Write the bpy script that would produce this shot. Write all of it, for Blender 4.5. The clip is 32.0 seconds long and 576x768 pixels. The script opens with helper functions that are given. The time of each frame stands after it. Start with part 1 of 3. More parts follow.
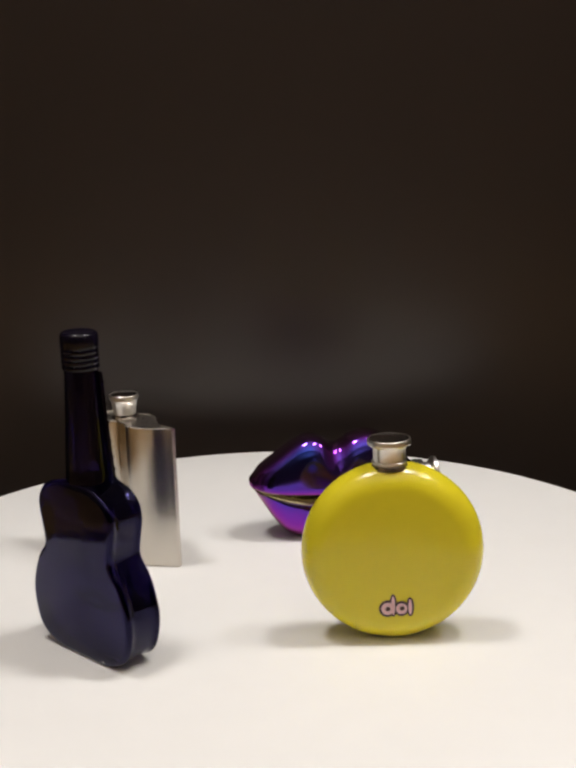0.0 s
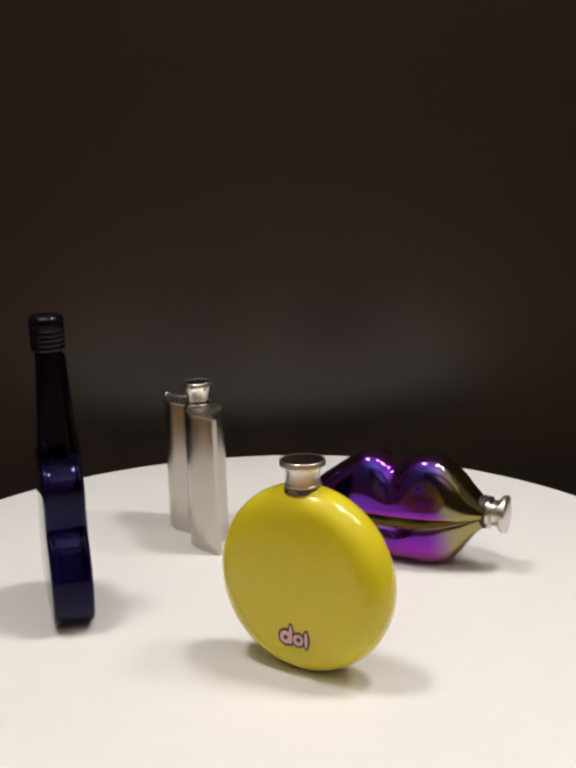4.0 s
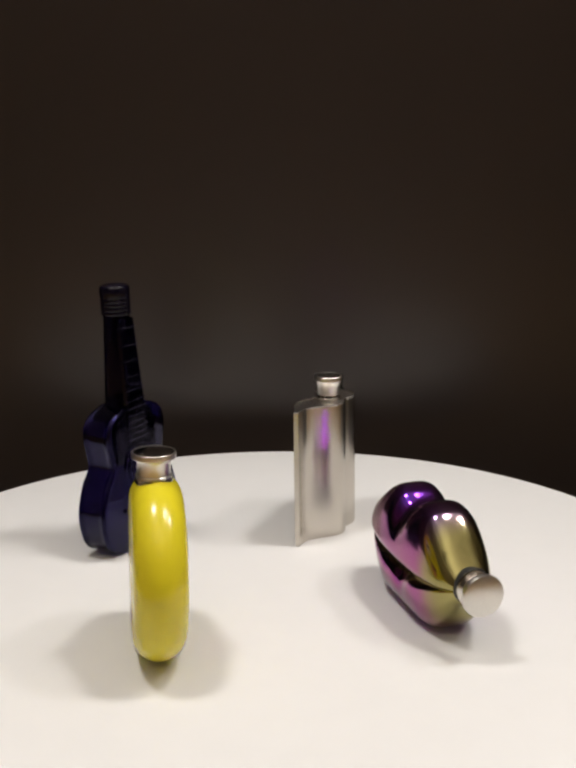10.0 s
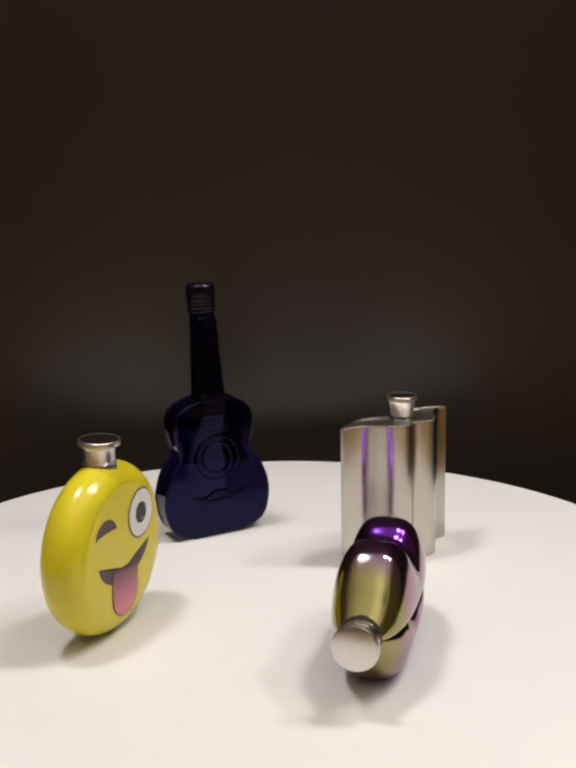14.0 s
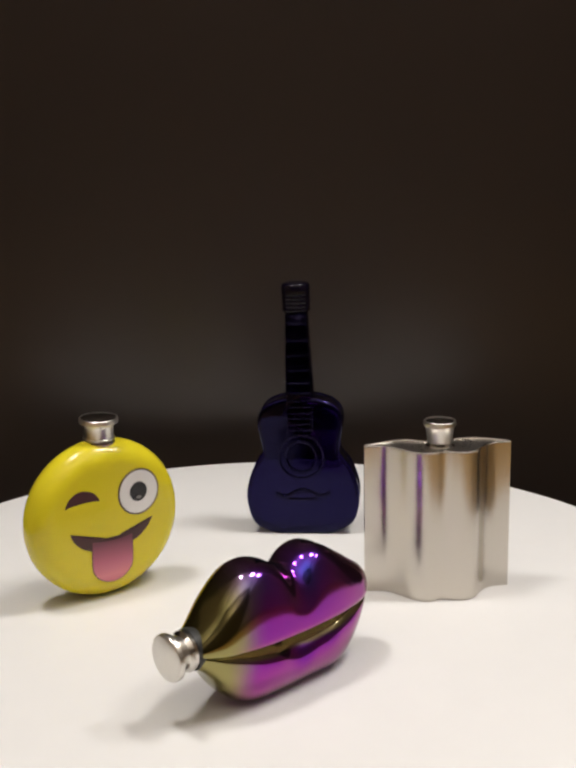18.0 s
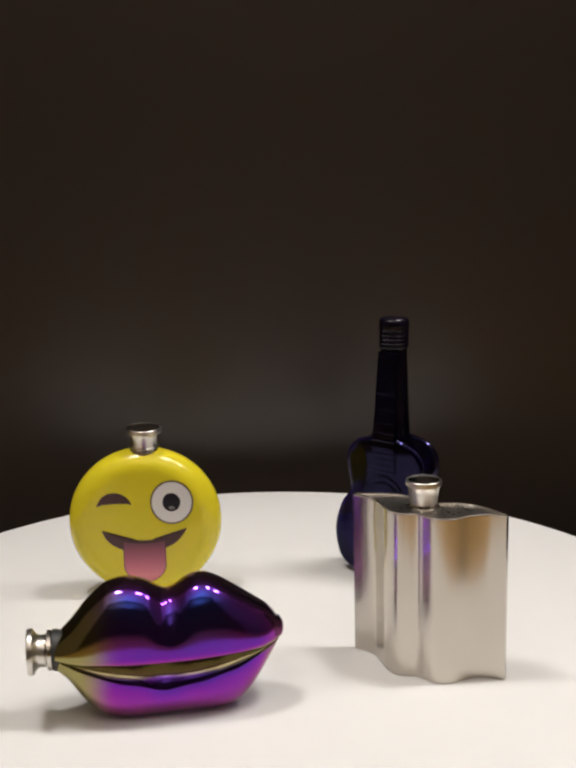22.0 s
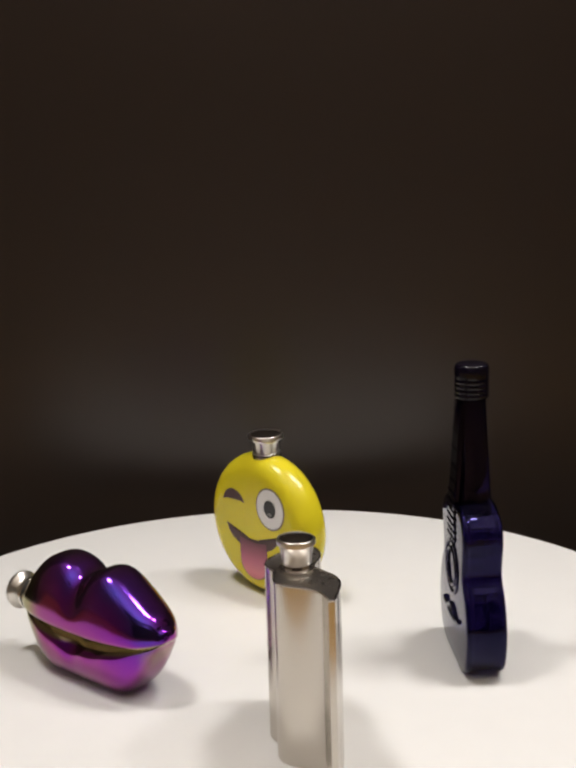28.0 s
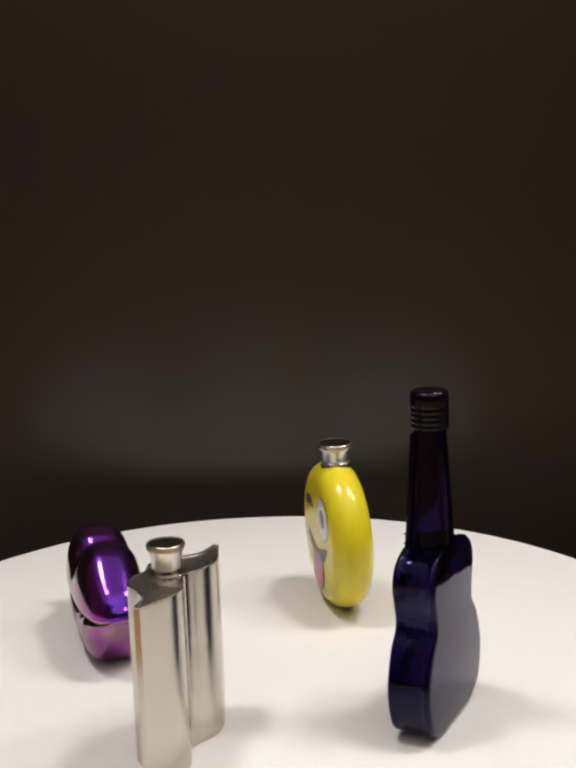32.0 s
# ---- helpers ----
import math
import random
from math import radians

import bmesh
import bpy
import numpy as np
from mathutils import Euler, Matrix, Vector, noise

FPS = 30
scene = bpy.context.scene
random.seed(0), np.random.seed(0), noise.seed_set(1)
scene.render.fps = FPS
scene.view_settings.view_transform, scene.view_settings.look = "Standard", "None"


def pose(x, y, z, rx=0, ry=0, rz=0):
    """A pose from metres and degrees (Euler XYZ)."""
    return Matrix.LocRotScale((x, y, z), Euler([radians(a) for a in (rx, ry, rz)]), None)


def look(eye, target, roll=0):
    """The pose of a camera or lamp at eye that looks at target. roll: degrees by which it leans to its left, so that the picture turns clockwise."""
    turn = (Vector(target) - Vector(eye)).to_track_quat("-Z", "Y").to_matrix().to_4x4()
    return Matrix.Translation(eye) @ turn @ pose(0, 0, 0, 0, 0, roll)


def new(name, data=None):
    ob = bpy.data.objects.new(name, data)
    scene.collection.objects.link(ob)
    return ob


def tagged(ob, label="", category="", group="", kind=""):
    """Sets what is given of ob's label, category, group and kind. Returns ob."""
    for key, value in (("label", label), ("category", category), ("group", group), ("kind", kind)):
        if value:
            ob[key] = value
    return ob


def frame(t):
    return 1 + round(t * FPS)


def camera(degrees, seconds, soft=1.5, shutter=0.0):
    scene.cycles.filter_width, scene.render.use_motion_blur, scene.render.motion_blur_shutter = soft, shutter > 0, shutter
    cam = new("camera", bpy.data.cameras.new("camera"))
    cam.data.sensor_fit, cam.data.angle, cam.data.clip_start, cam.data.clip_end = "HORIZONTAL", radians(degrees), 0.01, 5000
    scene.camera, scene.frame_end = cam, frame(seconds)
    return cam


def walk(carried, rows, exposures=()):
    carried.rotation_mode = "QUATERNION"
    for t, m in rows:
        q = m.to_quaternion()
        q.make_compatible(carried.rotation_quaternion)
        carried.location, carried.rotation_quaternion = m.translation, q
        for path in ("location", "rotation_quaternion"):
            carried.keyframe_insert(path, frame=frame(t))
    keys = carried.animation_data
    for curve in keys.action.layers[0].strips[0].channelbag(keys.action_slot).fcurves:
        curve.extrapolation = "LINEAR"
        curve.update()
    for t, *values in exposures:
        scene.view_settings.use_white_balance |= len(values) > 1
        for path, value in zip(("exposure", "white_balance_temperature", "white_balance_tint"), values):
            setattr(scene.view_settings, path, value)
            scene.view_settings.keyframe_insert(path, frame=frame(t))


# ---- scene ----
# One lens; the camera stands before a turning table and drifts a little.
cam = camera(30.33, 32.0, soft=3.4)
PATH = [
    (0, -0.0008, -0.6566, 0.2971, -1.52, -13.67, -1.58),
    (0.5, -0.0010, -0.6551, 0.2962, -1.57, -13.56, -1.62),
    (1, 0.0004, -0.6541, 0.2960, -1.29, -13.52, -1.51),
    (1.5, 0.0009, -0.6520, 0.2956, -1.19, -13.43, -1.46),
    (2, 0.0019, -0.6492, 0.2946, -1.23, -13.63, -1.53),
    (2.5, 0.0033, -0.6490, 0.2947, -1.22, -13.66, -1.57),
    (3, 0.0050, -0.6491, 0.2956, -1.17, -13.43, -1.63),
    (3.5, 0.0039, -0.6493, 0.2955, -1.25, -13.46, -1.62),
    (5.5, 0.0004, -0.6538, 0.2951, -1.77, -13.49, -1.50),
    (6, 0.0007, -0.6544, 0.2953, -1.89, -13.40, -1.50),
    (6.5, 0.0009, -0.6554, 0.2953, -1.98, -13.31, -1.64),
    (7, 0.0005, -0.6556, 0.2951, -2.03, -13.21, -1.74),
    (7.5, 0.0009, -0.6560, 0.2952, -2.02, -13.25, -1.41),
    (8, 0.0005, -0.6575, 0.2960, -1.96, -13.27, -1.03),
    (8.5, 0.0006, -0.6566, 0.2963, -1.86, -13.17, -1.09),
    (9, 0.0011, -0.6539, 0.2975, -1.71, -13.17, -1.13),
    (9.5, 0.0015, -0.6535, 0.2987, -1.51, -13.53, -0.87),
    (10, 0.0002, -0.6534, 0.2981, -1.59, -13.77, -0.87),
    (10.5, 0.0006, -0.6522, 0.2968, -1.67, -13.72, -1.11),
    (11, 0.0021, -0.6526, 0.2964, -1.62, -13.52, -1.24),
    (11.5, 0.0014, -0.6511, 0.2956, -1.68, -13.51, -1.33),
    (12, 0.0043, -0.6496, 0.2922, -1.44, -13.25, -1.39),
    (12.5, 0.0040, -0.6498, 0.2921, -1.53, -13.19, -1.41),
    (13, 0.0036, -0.6515, 0.2933, -1.39, -13.13, -1.34),
    (13.5, 0.0008, -0.6509, 0.2930, -1.61, -13.04, -1.25),
    (14, -0.0014, -0.6506, 0.2928, -1.84, -13.01, -1.26),
    (14.5, -0.0018, -0.6505, 0.2926, -1.89, -13.08, -1.20),
    (16.5, 0.0014, -0.6509, 0.2948, -1.80, -12.98, -1.21),
    (17, 0.0010, -0.6510, 0.2952, -1.74, -12.91, -1.19),
    (17.5, 0.0024, -0.6517, 0.2953, -1.65, -13.07, -1.25),
    (18, 0.0031, -0.6517, 0.2965, -1.70, -13.16, -1.28),
    (18.5, 0.0019, -0.6503, 0.3006, -1.80, -13.23, -1.27),
    (19, 0.0025, -0.6518, 0.3000, -1.65, -13.02, -1.20),
    (19.5, 0.0032, -0.6538, 0.2967, -1.59, -12.44, -1.03),
    (20, 0.0018, -0.6541, 0.2957, -1.79, -12.05, -1.09),
    (20.5, 0.0013, -0.6522, 0.2951, -1.94, -11.93, -1.04),
    (21, 0.0020, -0.6532, 0.2943, -1.99, -11.75, -1.09),
    (21.5, 0.0018, -0.6528, 0.2957, -2.08, -11.54, -1.25),
    (22, 0.0007, -0.6517, 0.2963, -2.10, -11.55, -1.37),
    (22.5, 0.0013, -0.6505, 0.2977, -2.08, -11.72, -1.28),
    (23, 0.0014, -0.6496, 0.2991, -2.12, -11.79, -1.32),
    (23.5, 0.0016, -0.6490, 0.3008, -2.04, -12.00, -1.38),
    (24, 0.0017, -0.6488, 0.3007, -1.96, -11.96, -1.23),
    (24.5, 0.0019, -0.6493, 0.3024, -2.11, -11.88, -1.47),
    (25, 0.0026, -0.6500, 0.3030, -2.00, -11.45, -1.43),
    (25.5, 0.0037, -0.6507, 0.3038, -2.06, -11.39, -1.51),
    (27.5, 0.0014, -0.6519, 0.3039, -1.63, -11.03, -1.67),
    (28, 0.0017, -0.6530, 0.3046, -1.45, -11.01, -1.64),
    (28.5, 0.0014, -0.6531, 0.3036, -1.51, -10.70, -1.69),
    (29, 0.0009, -0.6530, 0.3035, -1.66, -10.64, -1.56),
    (29.5, 0.0001, -0.6520, 0.3029, -1.80, -10.79, -1.44),
    (30, 0.0006, -0.6515, 0.3006, -1.77, -10.65, -1.52),
    (30.5, 0.0015, -0.6517, 0.3003, -1.70, -10.49, -1.67),
    (31, 0.0011, -0.6511, 0.3007, -1.74, -10.54, -1.67),
    (31.5, 0.0017, -0.6511, 0.3010, -1.78, -10.26, -1.73),
    (32, 0.0013, -0.6511, 0.3022, -1.89, -10.57, -1.71),
]
walk(cam, [(t, Matrix.Translation((x, y, z)) @ Euler((radians(90 + p), 0, radians(w))).to_matrix().to_4x4() @ pose(0, 0, 0, 0, 0, r))
           for t, x, y, z, w, p, r in PATH], exposures=[(0, 0.0), (20, 0.01), (25, 0.05), (30, 0.07), (32, 0.07)])

# ---- light ----
world = bpy.data.worlds.new("world")
scene.world = world
world.use_nodes = True
world.node_tree.nodes["Background"].inputs[0].default_value = (0.02, 0.018, 0.016, 1)
world.node_tree.nodes["Background"].inputs[1].default_value = 0.3


def unseen_lamp(x, y, z, watts, radius, aim, cone=40, blend=0.6, colour=(0.978, 0.944, 0.912)):
    """A soft-edged spot beam from out of view."""
    data = bpy.data.lights.new("unseen_lamp", "SPOT")
    data.energy, data.color, data.shadow_soft_size = watts, colour, radius
    data.spot_size, data.spot_blend = radians(cone), blend
    lamp = new("unseen_lamp", data)
    lamp.matrix_world = look((x, y, z), aim)
    return lamp


# three lamps over the table, two behind the camera aimed to brighten the counter
unseen_lamp(-0.40, -0.06, 1.55, 38.3, 0.11, (-0.03, -0.15, 0), 40, 0.35)
unseen_lamp(0.55, -0.06, 1.55, 38.3, 0.11, (0.03, -0.15, 0), 40, 0.35)
unseen_lamp(1.10, -0.10, 1.55, 27.0, 0.09, (0.05, -0.15, 0), 35, 0.35)
unseen_lamp(-0.50, -1.10, 1.75, 85.0, 0.07, (-0.38, -0.92, -0.12), 46, 0.5)
unseen_lamp(0.60, -1.10, 1.75, 85.0, 0.07, (0.42, -0.92, -0.12), 46, 0.5)
# two fills added so that the steel reflects brighter counter ends
unseen_lamp(-0.95, -0.95, 1.95, 52.0, 0.07, (-0.95, -0.45, -0.1), 46, 0.6)
unseen_lamp(0.95, -0.95, 1.95, 52.0, 0.07, (0.95, -0.45, -0.1), 46, 0.6)
# a fill added behind the camera, to brighten the ceiling and the far wall
unseen_lamp(0.15, -1.45, 0.9, 186.0, 0.1, (0.15, -1.35, 2.2), 150, 0.5)


# ---- materials ----
def material(name, colour, rough=0.5, metal=0.0, spec=0.5, coat=0.0, vary=0.06, scale=60.0, bump=0.0, bump_scale=400.0, stretch=(1, 1, 1), grain=0.2):
    """Principled surface with mottling at two scales in colour and roughness, and a fine relief."""
    m = bpy.data.materials.new(name)
    m.use_nodes = True
    nt = m.node_tree
    b = nt.nodes["Principled BSDF"]
    tc = nt.nodes.new("ShaderNodeTexCoord")
    mp = nt.nodes.new("ShaderNodeMapping")
    mp.inputs["Scale"].default_value = stretch
    nt.links.new(tc.outputs["Object"], mp.inputs["Vector"])
    big = nt.nodes.new("ShaderNodeTexNoise")
    big.inputs["Scale"].default_value, big.inputs["Detail"].default_value = scale * 0.2, 4
    fine = nt.nodes.new("ShaderNodeTexNoise")
    fine.inputs["Scale"].default_value, fine.inputs["Detail"].default_value = scale * 4, 3
    for n in (big, fine):
        nt.links.new(mp.outputs[0], n.inputs["Vector"])
    mix = nt.nodes.new("ShaderNodeMix")
    mix.inputs["Factor"].default_value = 0.35
    nt.links.new(big.outputs[0], mix.inputs[2])
    nt.links.new(fine.outputs[0], mix.inputs[3])
    ramp = nt.nodes.new("ShaderNodeValToRGB")
    lo, hi = ramp.color_ramp.elements
    lo.position, hi.position = 0.3, 0.7
    lo.color = (*[max(0, v * (1 - vary)) for v in colour], 1)
    hi.color = (*[min(1, v * (1 + vary)) for v in colour], 1)
    nt.links.new(mix.outputs[0], ramp.inputs[0])
    nt.links.new(ramp.outputs[0], b.inputs["Base Color"])
    rr = nt.nodes.new("ShaderNodeMapRange")
    rr.inputs["To Min"].default_value, rr.inputs["To Max"].default_value = rough * (1 - grain), rough * (1 + grain)
    nt.links.new(mix.outputs[0], rr.inputs["Value"])
    nt.links.new(rr.outputs[0], b.inputs["Roughness"])
    b.inputs["Metallic"].default_value = metal
    b.inputs["Specular IOR Level"].default_value = spec
    b.inputs["Coat Weight"].default_value = coat
    b.inputs["Coat Roughness"].default_value = 0.06
    if bump:
        nb = nt.nodes.new("ShaderNodeTexNoise")
        nb.inputs["Scale"].default_value, nb.inputs["Detail"].default_value = bump_scale, 3
        nt.links.new(mp.outputs[0], nb.inputs["Vector"])
        bp = nt.nodes.new("ShaderNodeBump")
        bp.inputs["Strength"].default_value, bp.inputs["Distance"].default_value = bump, 0.0005
        nt.links.new(nb.outputs[0], bp.inputs["Height"])
        nt.links.new(bp.outputs[0], b.inputs["Normal"])
    return m


WHITE = material("white_laminate", (0.79, 0.78, 0.765), 0.45, spec=0.35, vary=0.02, scale=12, bump=0.05, bump_scale=900)
YELLOW = material("yellow_enamel", (0.71, 0.605, 0.022), 0.22, spec=0.4, coat=0.1, vary=0.03, scale=40)
CHROME = material("polished_chrome", (0.66, 0.63, 0.59), 0.19, metal=1.0, vary=0.05, scale=200)
MIRROR = material("polished_cap_top", (0.62, 0.60, 0.57), 0.14, metal=1.0, vary=0.05, scale=200)
CAPSTEEL = material("turned_steel", (0.68, 0.655, 0.61), 0.29, metal=1.0, vary=0.08, scale=200)
STEEL = material("brushed_steel", (0.575, 0.538, 0.482), 0.215, metal=1.0, vary=0.05, scale=70, bump=0.05, bump_scale=700, stretch=(1, 1, 0.06))
SATIN = material("satin_steel", (0.68, 0.65, 0.61), 0.28, metal=1.0, vary=0.06, scale=90)
GLASS = material("cobalt_glass", (0.0042, 0.0024, 0.025), 0.05, spec=0.14, vary=0.1, scale=30, bump=0.32, bump_scale=60)
GLASS.node_tree.nodes["Principled BSDF"].inputs["IOR"].default_value = 1.43
GLASS.node_tree.nodes["Principled BSDF"].inputs["Transmission Weight"].default_value = 0.97
GLASS.node_tree.nodes["Principled BSDF"].inputs["Specular Tint"].default_value = (0.38, 0.35, 1.0, 1)
CAPBLUE = material("dark_blue_cap", (0.003, 0.002, 0.007), 0.2, spec=0.25, vary=0.2, scale=90)
RUBBER = material("black_gasket", (0.02, 0.02, 0.02), 0.5)
EYEWHITE = material("white_print", (0.80, 0.78, 0.75), 0.25, coat=0.05, vary=0.02)
MAROON = material("dark_brown_print", (0.060, 0.018, 0.016), 0.3, coat=0.05, vary=0.1)
BLACKINK = material("black_print", (0.012, 0.011, 0.011), 0.25, coat=0.05, vary=0.1)
BROWNINK = material("brown_print", (0.13, 0.085, 0.045), 0.3, coat=0.05, vary=0.1)
GREYINK = material("grey_print", (0.22, 0.21, 0.20), 0.3, coat=0.05, vary=0.1)
PINKINK = material("pale_pink_print", (0.84, 0.54, 0.56), 0.3, coat=0.05, vary=0.05)
WALLPAINT = material("dark_wall_paint", (0.044, 0.034, 0.0295), 0.29, spec=0.5, vary=0.05, scale=6, grain=0.0)
ROOMPAINT = material("brown_room_paint", (0.15, 0.125, 0.105), 0.9, spec=0.2, vary=0.06, scale=4)
SIDEPAINT = material("beige_side_paint", (0.46, 0.42, 0.37), 0.9, spec=0.2, vary=0.06, scale=4)
CEILPAINT = material("grey_ceiling_paint", (0.60, 0.55, 0.50), 0.9, spec=0.2, vary=0.05, scale=4)
FLOORWOOD = material("brown_floor", (0.30, 0.17, 0.085), 0.5, vary=0.2, scale=14, stretch=(1, 0.15, 1))
BENCHWOOD = material("brown_counter_wood", (0.33, 0.20, 0.064), 0.45, vary=0.2, scale=14, stretch=(0.15, 1, 1))
DARKMETAL = material("dark_metal", (0.03, 0.03, 0.03), 0.4, metal=0.6)


def chain(nt, source, *steps):
    """A run of Math nodes, each (operation, number), on one value."""
    for op, value in steps:
        node = nt.nodes.new("ShaderNodeMath")
        node.operation = op
        node.inputs[1].default_value = value
        nt.links.new(source, node.inputs[0])
        source = node.outputs[0]
    return source


def smooth_range(nt, source, x0, x1, y0, y1):
    """Maps a value smoothly from x0..x1 to y0..y1."""
    node = nt.nodes.new("ShaderNodeMapRange")
    node.interpolation_type = "SMOOTHSTEP"
    for key, value in (("From Min", x0), ("From Max", x1), ("To Min", y0), ("To Max", y1)):
        node.inputs[key].default_value = value
    nt.links.new(source, node.inputs["Value"])
    return node.outputs[0]


def merge(nt, op, one, two):
    node = nt.nodes.new("ShaderNodeMath")
    node.operation = op
    nt.links.new(one, node.inputs[0])
    nt.links.new(two, node.inputs[1])
    return node.outputs[0]


def colour_ramp(nt, source, stops):
    """Colour by a value in metres: (place, colour) stops."""
    first, last = stops[0][0], stops[-1][0]
    rng = nt.nodes.new("ShaderNodeMapRange")
    rng.inputs["From Min"].default_value, rng.inputs["From Max"].default_value = first, last
    nt.links.new(source, rng.inputs["Value"])
    ramp = nt.nodes.new("ShaderNodeValToRGB")
    els = ramp.color_ramp.elements
    while len(els) < len(stops):
        els.new(0.5)
    for e, (at, colour) in zip(els, stops):
        e.position, e.color = (at - first) / (last - first), (*colour, 1)
    nt.links.new(rng.outputs[0], ramp.inputs[0])
    return ramp.outputs[0]


SAG = 0.0052          # by which the mouth line of the lips hangs in its middle


def interference_metal(name):
    """Vacuum-coated metal: a clear violet film of uneven thickness, blended to olive metal at the ends and mouth."""
    m = material(name, (0.003, 0.003, 0.003), 0.135, vary=0.0, bump=0.22, bump_scale=70)
    nt = m.node_tree
    b = nt.nodes["Principled BSDF"]
    b.inputs["IOR"].default_value = 5.0
    b.inputs["Thin Film IOR"].default_value = 2.4
    tc = nt.nodes.new("ShaderNodeTexCoord")
    sep = nt.nodes.new("ShaderNodeSeparateXYZ")
    nt.links.new(tc.outputs["Object"], sep.inputs[0])
    noise = nt.nodes.new("ShaderNodeTexNoise")
    noise.inputs["Scale"].default_value = 42
    nt.links.new(tc.outputs["Object"], noise.inputs["Vector"])
    wobble = chain(nt, noise.outputs[0], ("SUBTRACT", 0.5), ("MULTIPLY", FILM["uneven"]))
    along = merge(nt, "ADD", sep.outputs[0], chain(nt, sep.outputs[2], ("SUBTRACT", 0.039), ("MULTIPLY", FILM["lean"])))
    thick = smooth_range(nt, along, -0.060, 0.030, FILM["tip"], FILM["middle"])
    thick = merge(nt, "ADD", thick, smooth_range(nt, along, 0.030, 0.060, 0.0, FILM["cap"] - FILM["middle"]))
    thick = merge(nt, "ADD", thick, smooth_range(nt, sep.outputs[2], 0.048, 0.074, 0.0, FILM["crown"]))
    nt.links.new(merge(nt, "ADD", thick, wobble), b.inputs["Thin Film Thickness"])
    # olive metal blended in at both ends and in the parted mouth
    olive_metal = nt.nodes.new("ShaderNodeBsdfPrincipled")
    olive_metal.inputs["Base Color"].default_value = (0.31, 0.29, 0.10, 1)
    olive_metal.inputs["Metallic"].default_value = 1.0
    for source in ("Roughness", "Normal"):
        nt.links.new(b.inputs[source].links[0].from_socket, olive_metal.inputs[source])
    ragged = merge(nt, "ADD", along, chain(nt, noise.outputs[0], ("SUBTRACT", 0.5), ("MULTIPLY", 0.012)))
    at_tip = merge(nt, "MULTIPLY", smooth_range(nt, ragged, -0.062, -0.048, 0.6, 0.0), smooth_range(nt, sep.outputs[2], 0.030, 0.042, 1.0, 0.0))
    at_ends = merge(nt, "MAXIMUM", smooth_range(nt, ragged, 0.026, 0.050, 0.0, 0.95), at_tip)
    bow = chain(nt, merge(nt, "MULTIPLY", sep.outputs[0], sep.outputs[0]), ("DIVIDE", 0.062 ** 2), ("MINIMUM", 1.0))          # 0 in the middle of the mouth, 1 at its corners
    over = merge(nt, "SUBTRACT", sep.outputs[2], chain(nt, bow, ("MULTIPLY", SAG), ("ADD", 0.0385 - SAG)))          # height over the mouth line
    under = merge(nt, "SUBTRACT", over, chain(nt, bow, ("MULTIPLY", 0.0066)))
    # paints the golden reflection on the lip's edge and the dim groove below
    mouth_sheen = merge(nt, "MULTIPLY", smooth_range(nt, over, 0.0006, 0.0024, 0.85, 0.0), smooth_range(nt, under, -0.0082, -0.0060, 0.0, 1.0))
    blend = nt.nodes.new("ShaderNodeMixShader")
    nt.links.new(merge(nt, "MAXIMUM", at_ends, mouth_sheen), blend.inputs[0])
    nt.links.new(b.outputs[0], blend.inputs[1])
    nt.links.new(olive_metal.outputs[0], blend.inputs[2])
    nt.links.new(blend.outputs[0], nt.nodes["Material Output"].inputs["Surface"])
    return m


FILM = {"tip": 176.0, "middle": 174.0, "cap": 172.0, "crown": 3.5, "uneven": 5.0, "lean": 0.12}          # nanometres
IRIS = interference_metal("iridescent_coated_metal")


def tongue_print(name):
    """Pink print that darkens towards the mouth and is palest in the middle of its lower half."""
    m = material(name, (0.5, 0.5, 0.5), 0.3, vary=0.0, coat=0.05)
    nt = m.node_tree
    tc = nt.nodes.new("ShaderNodeTexCoord")
    sep = nt.nodes.new("ShaderNodeSeparateXYZ")
    nt.links.new(tc.outputs["Object"], sep.inputs[0])
    b = nt.nodes["Principled BSDF"]
    for link in list(b.inputs["Base Color"].links):
        nt.links.remove(link)
    nt.links.new(colour_ramp(nt, sep.outputs[2], [(0.009, (0.55, 0.12, 0.17)), (0.018, (0.70, 0.23, 0.27)), (0.027, (0.50, 0.13, 0.20)), (0.041, (0.16, 0.035, 0.06))]), b.inputs["Base Color"])
    return m


TONGUE = tongue_print("pink_tongue_print")


# ---- mesh helpers ----
def part(name, bm, mat, parent, label="", smooth=True):
    """Links a bmesh as one mesh under a thing or a part."""
    me = bpy.data.meshes.new(name)
    bmesh.ops.recalc_face_normals(bm, faces=bm.faces[:])
    if smooth:
        for f in bm.faces:
            f.smooth = len(f.verts) < 12
        for e in bm.edges:
            if len(e.link_faces) == 2 and e.calc_face_angle(0) > radians(38):
                e.smooth = False
    bm.to_mesh(me)
    bm.free()
    me.materials.append(mat)
    ob = new(name, me)
    ob.parent = parent
    return tagged(ob, label)


def loft(rings, caps=True, closed=True):
    """Skin over rings of equally many points."""
    bm = bmesh.new()
    vs = [[bm.verts.new(p) for p in ring] for ring in rings]
    n = len(rings[0])
    for a, b in zip(vs, vs[1:]):
        for i in range(n if closed else n - 1):
            j = (i + 1) % n
            bm.faces.new((a[i], a[j], b[j], b[i]))
    if caps:
        bm.faces.new(vs[0][::-1])
        bm.faces.new(vs[-1])
    return bm


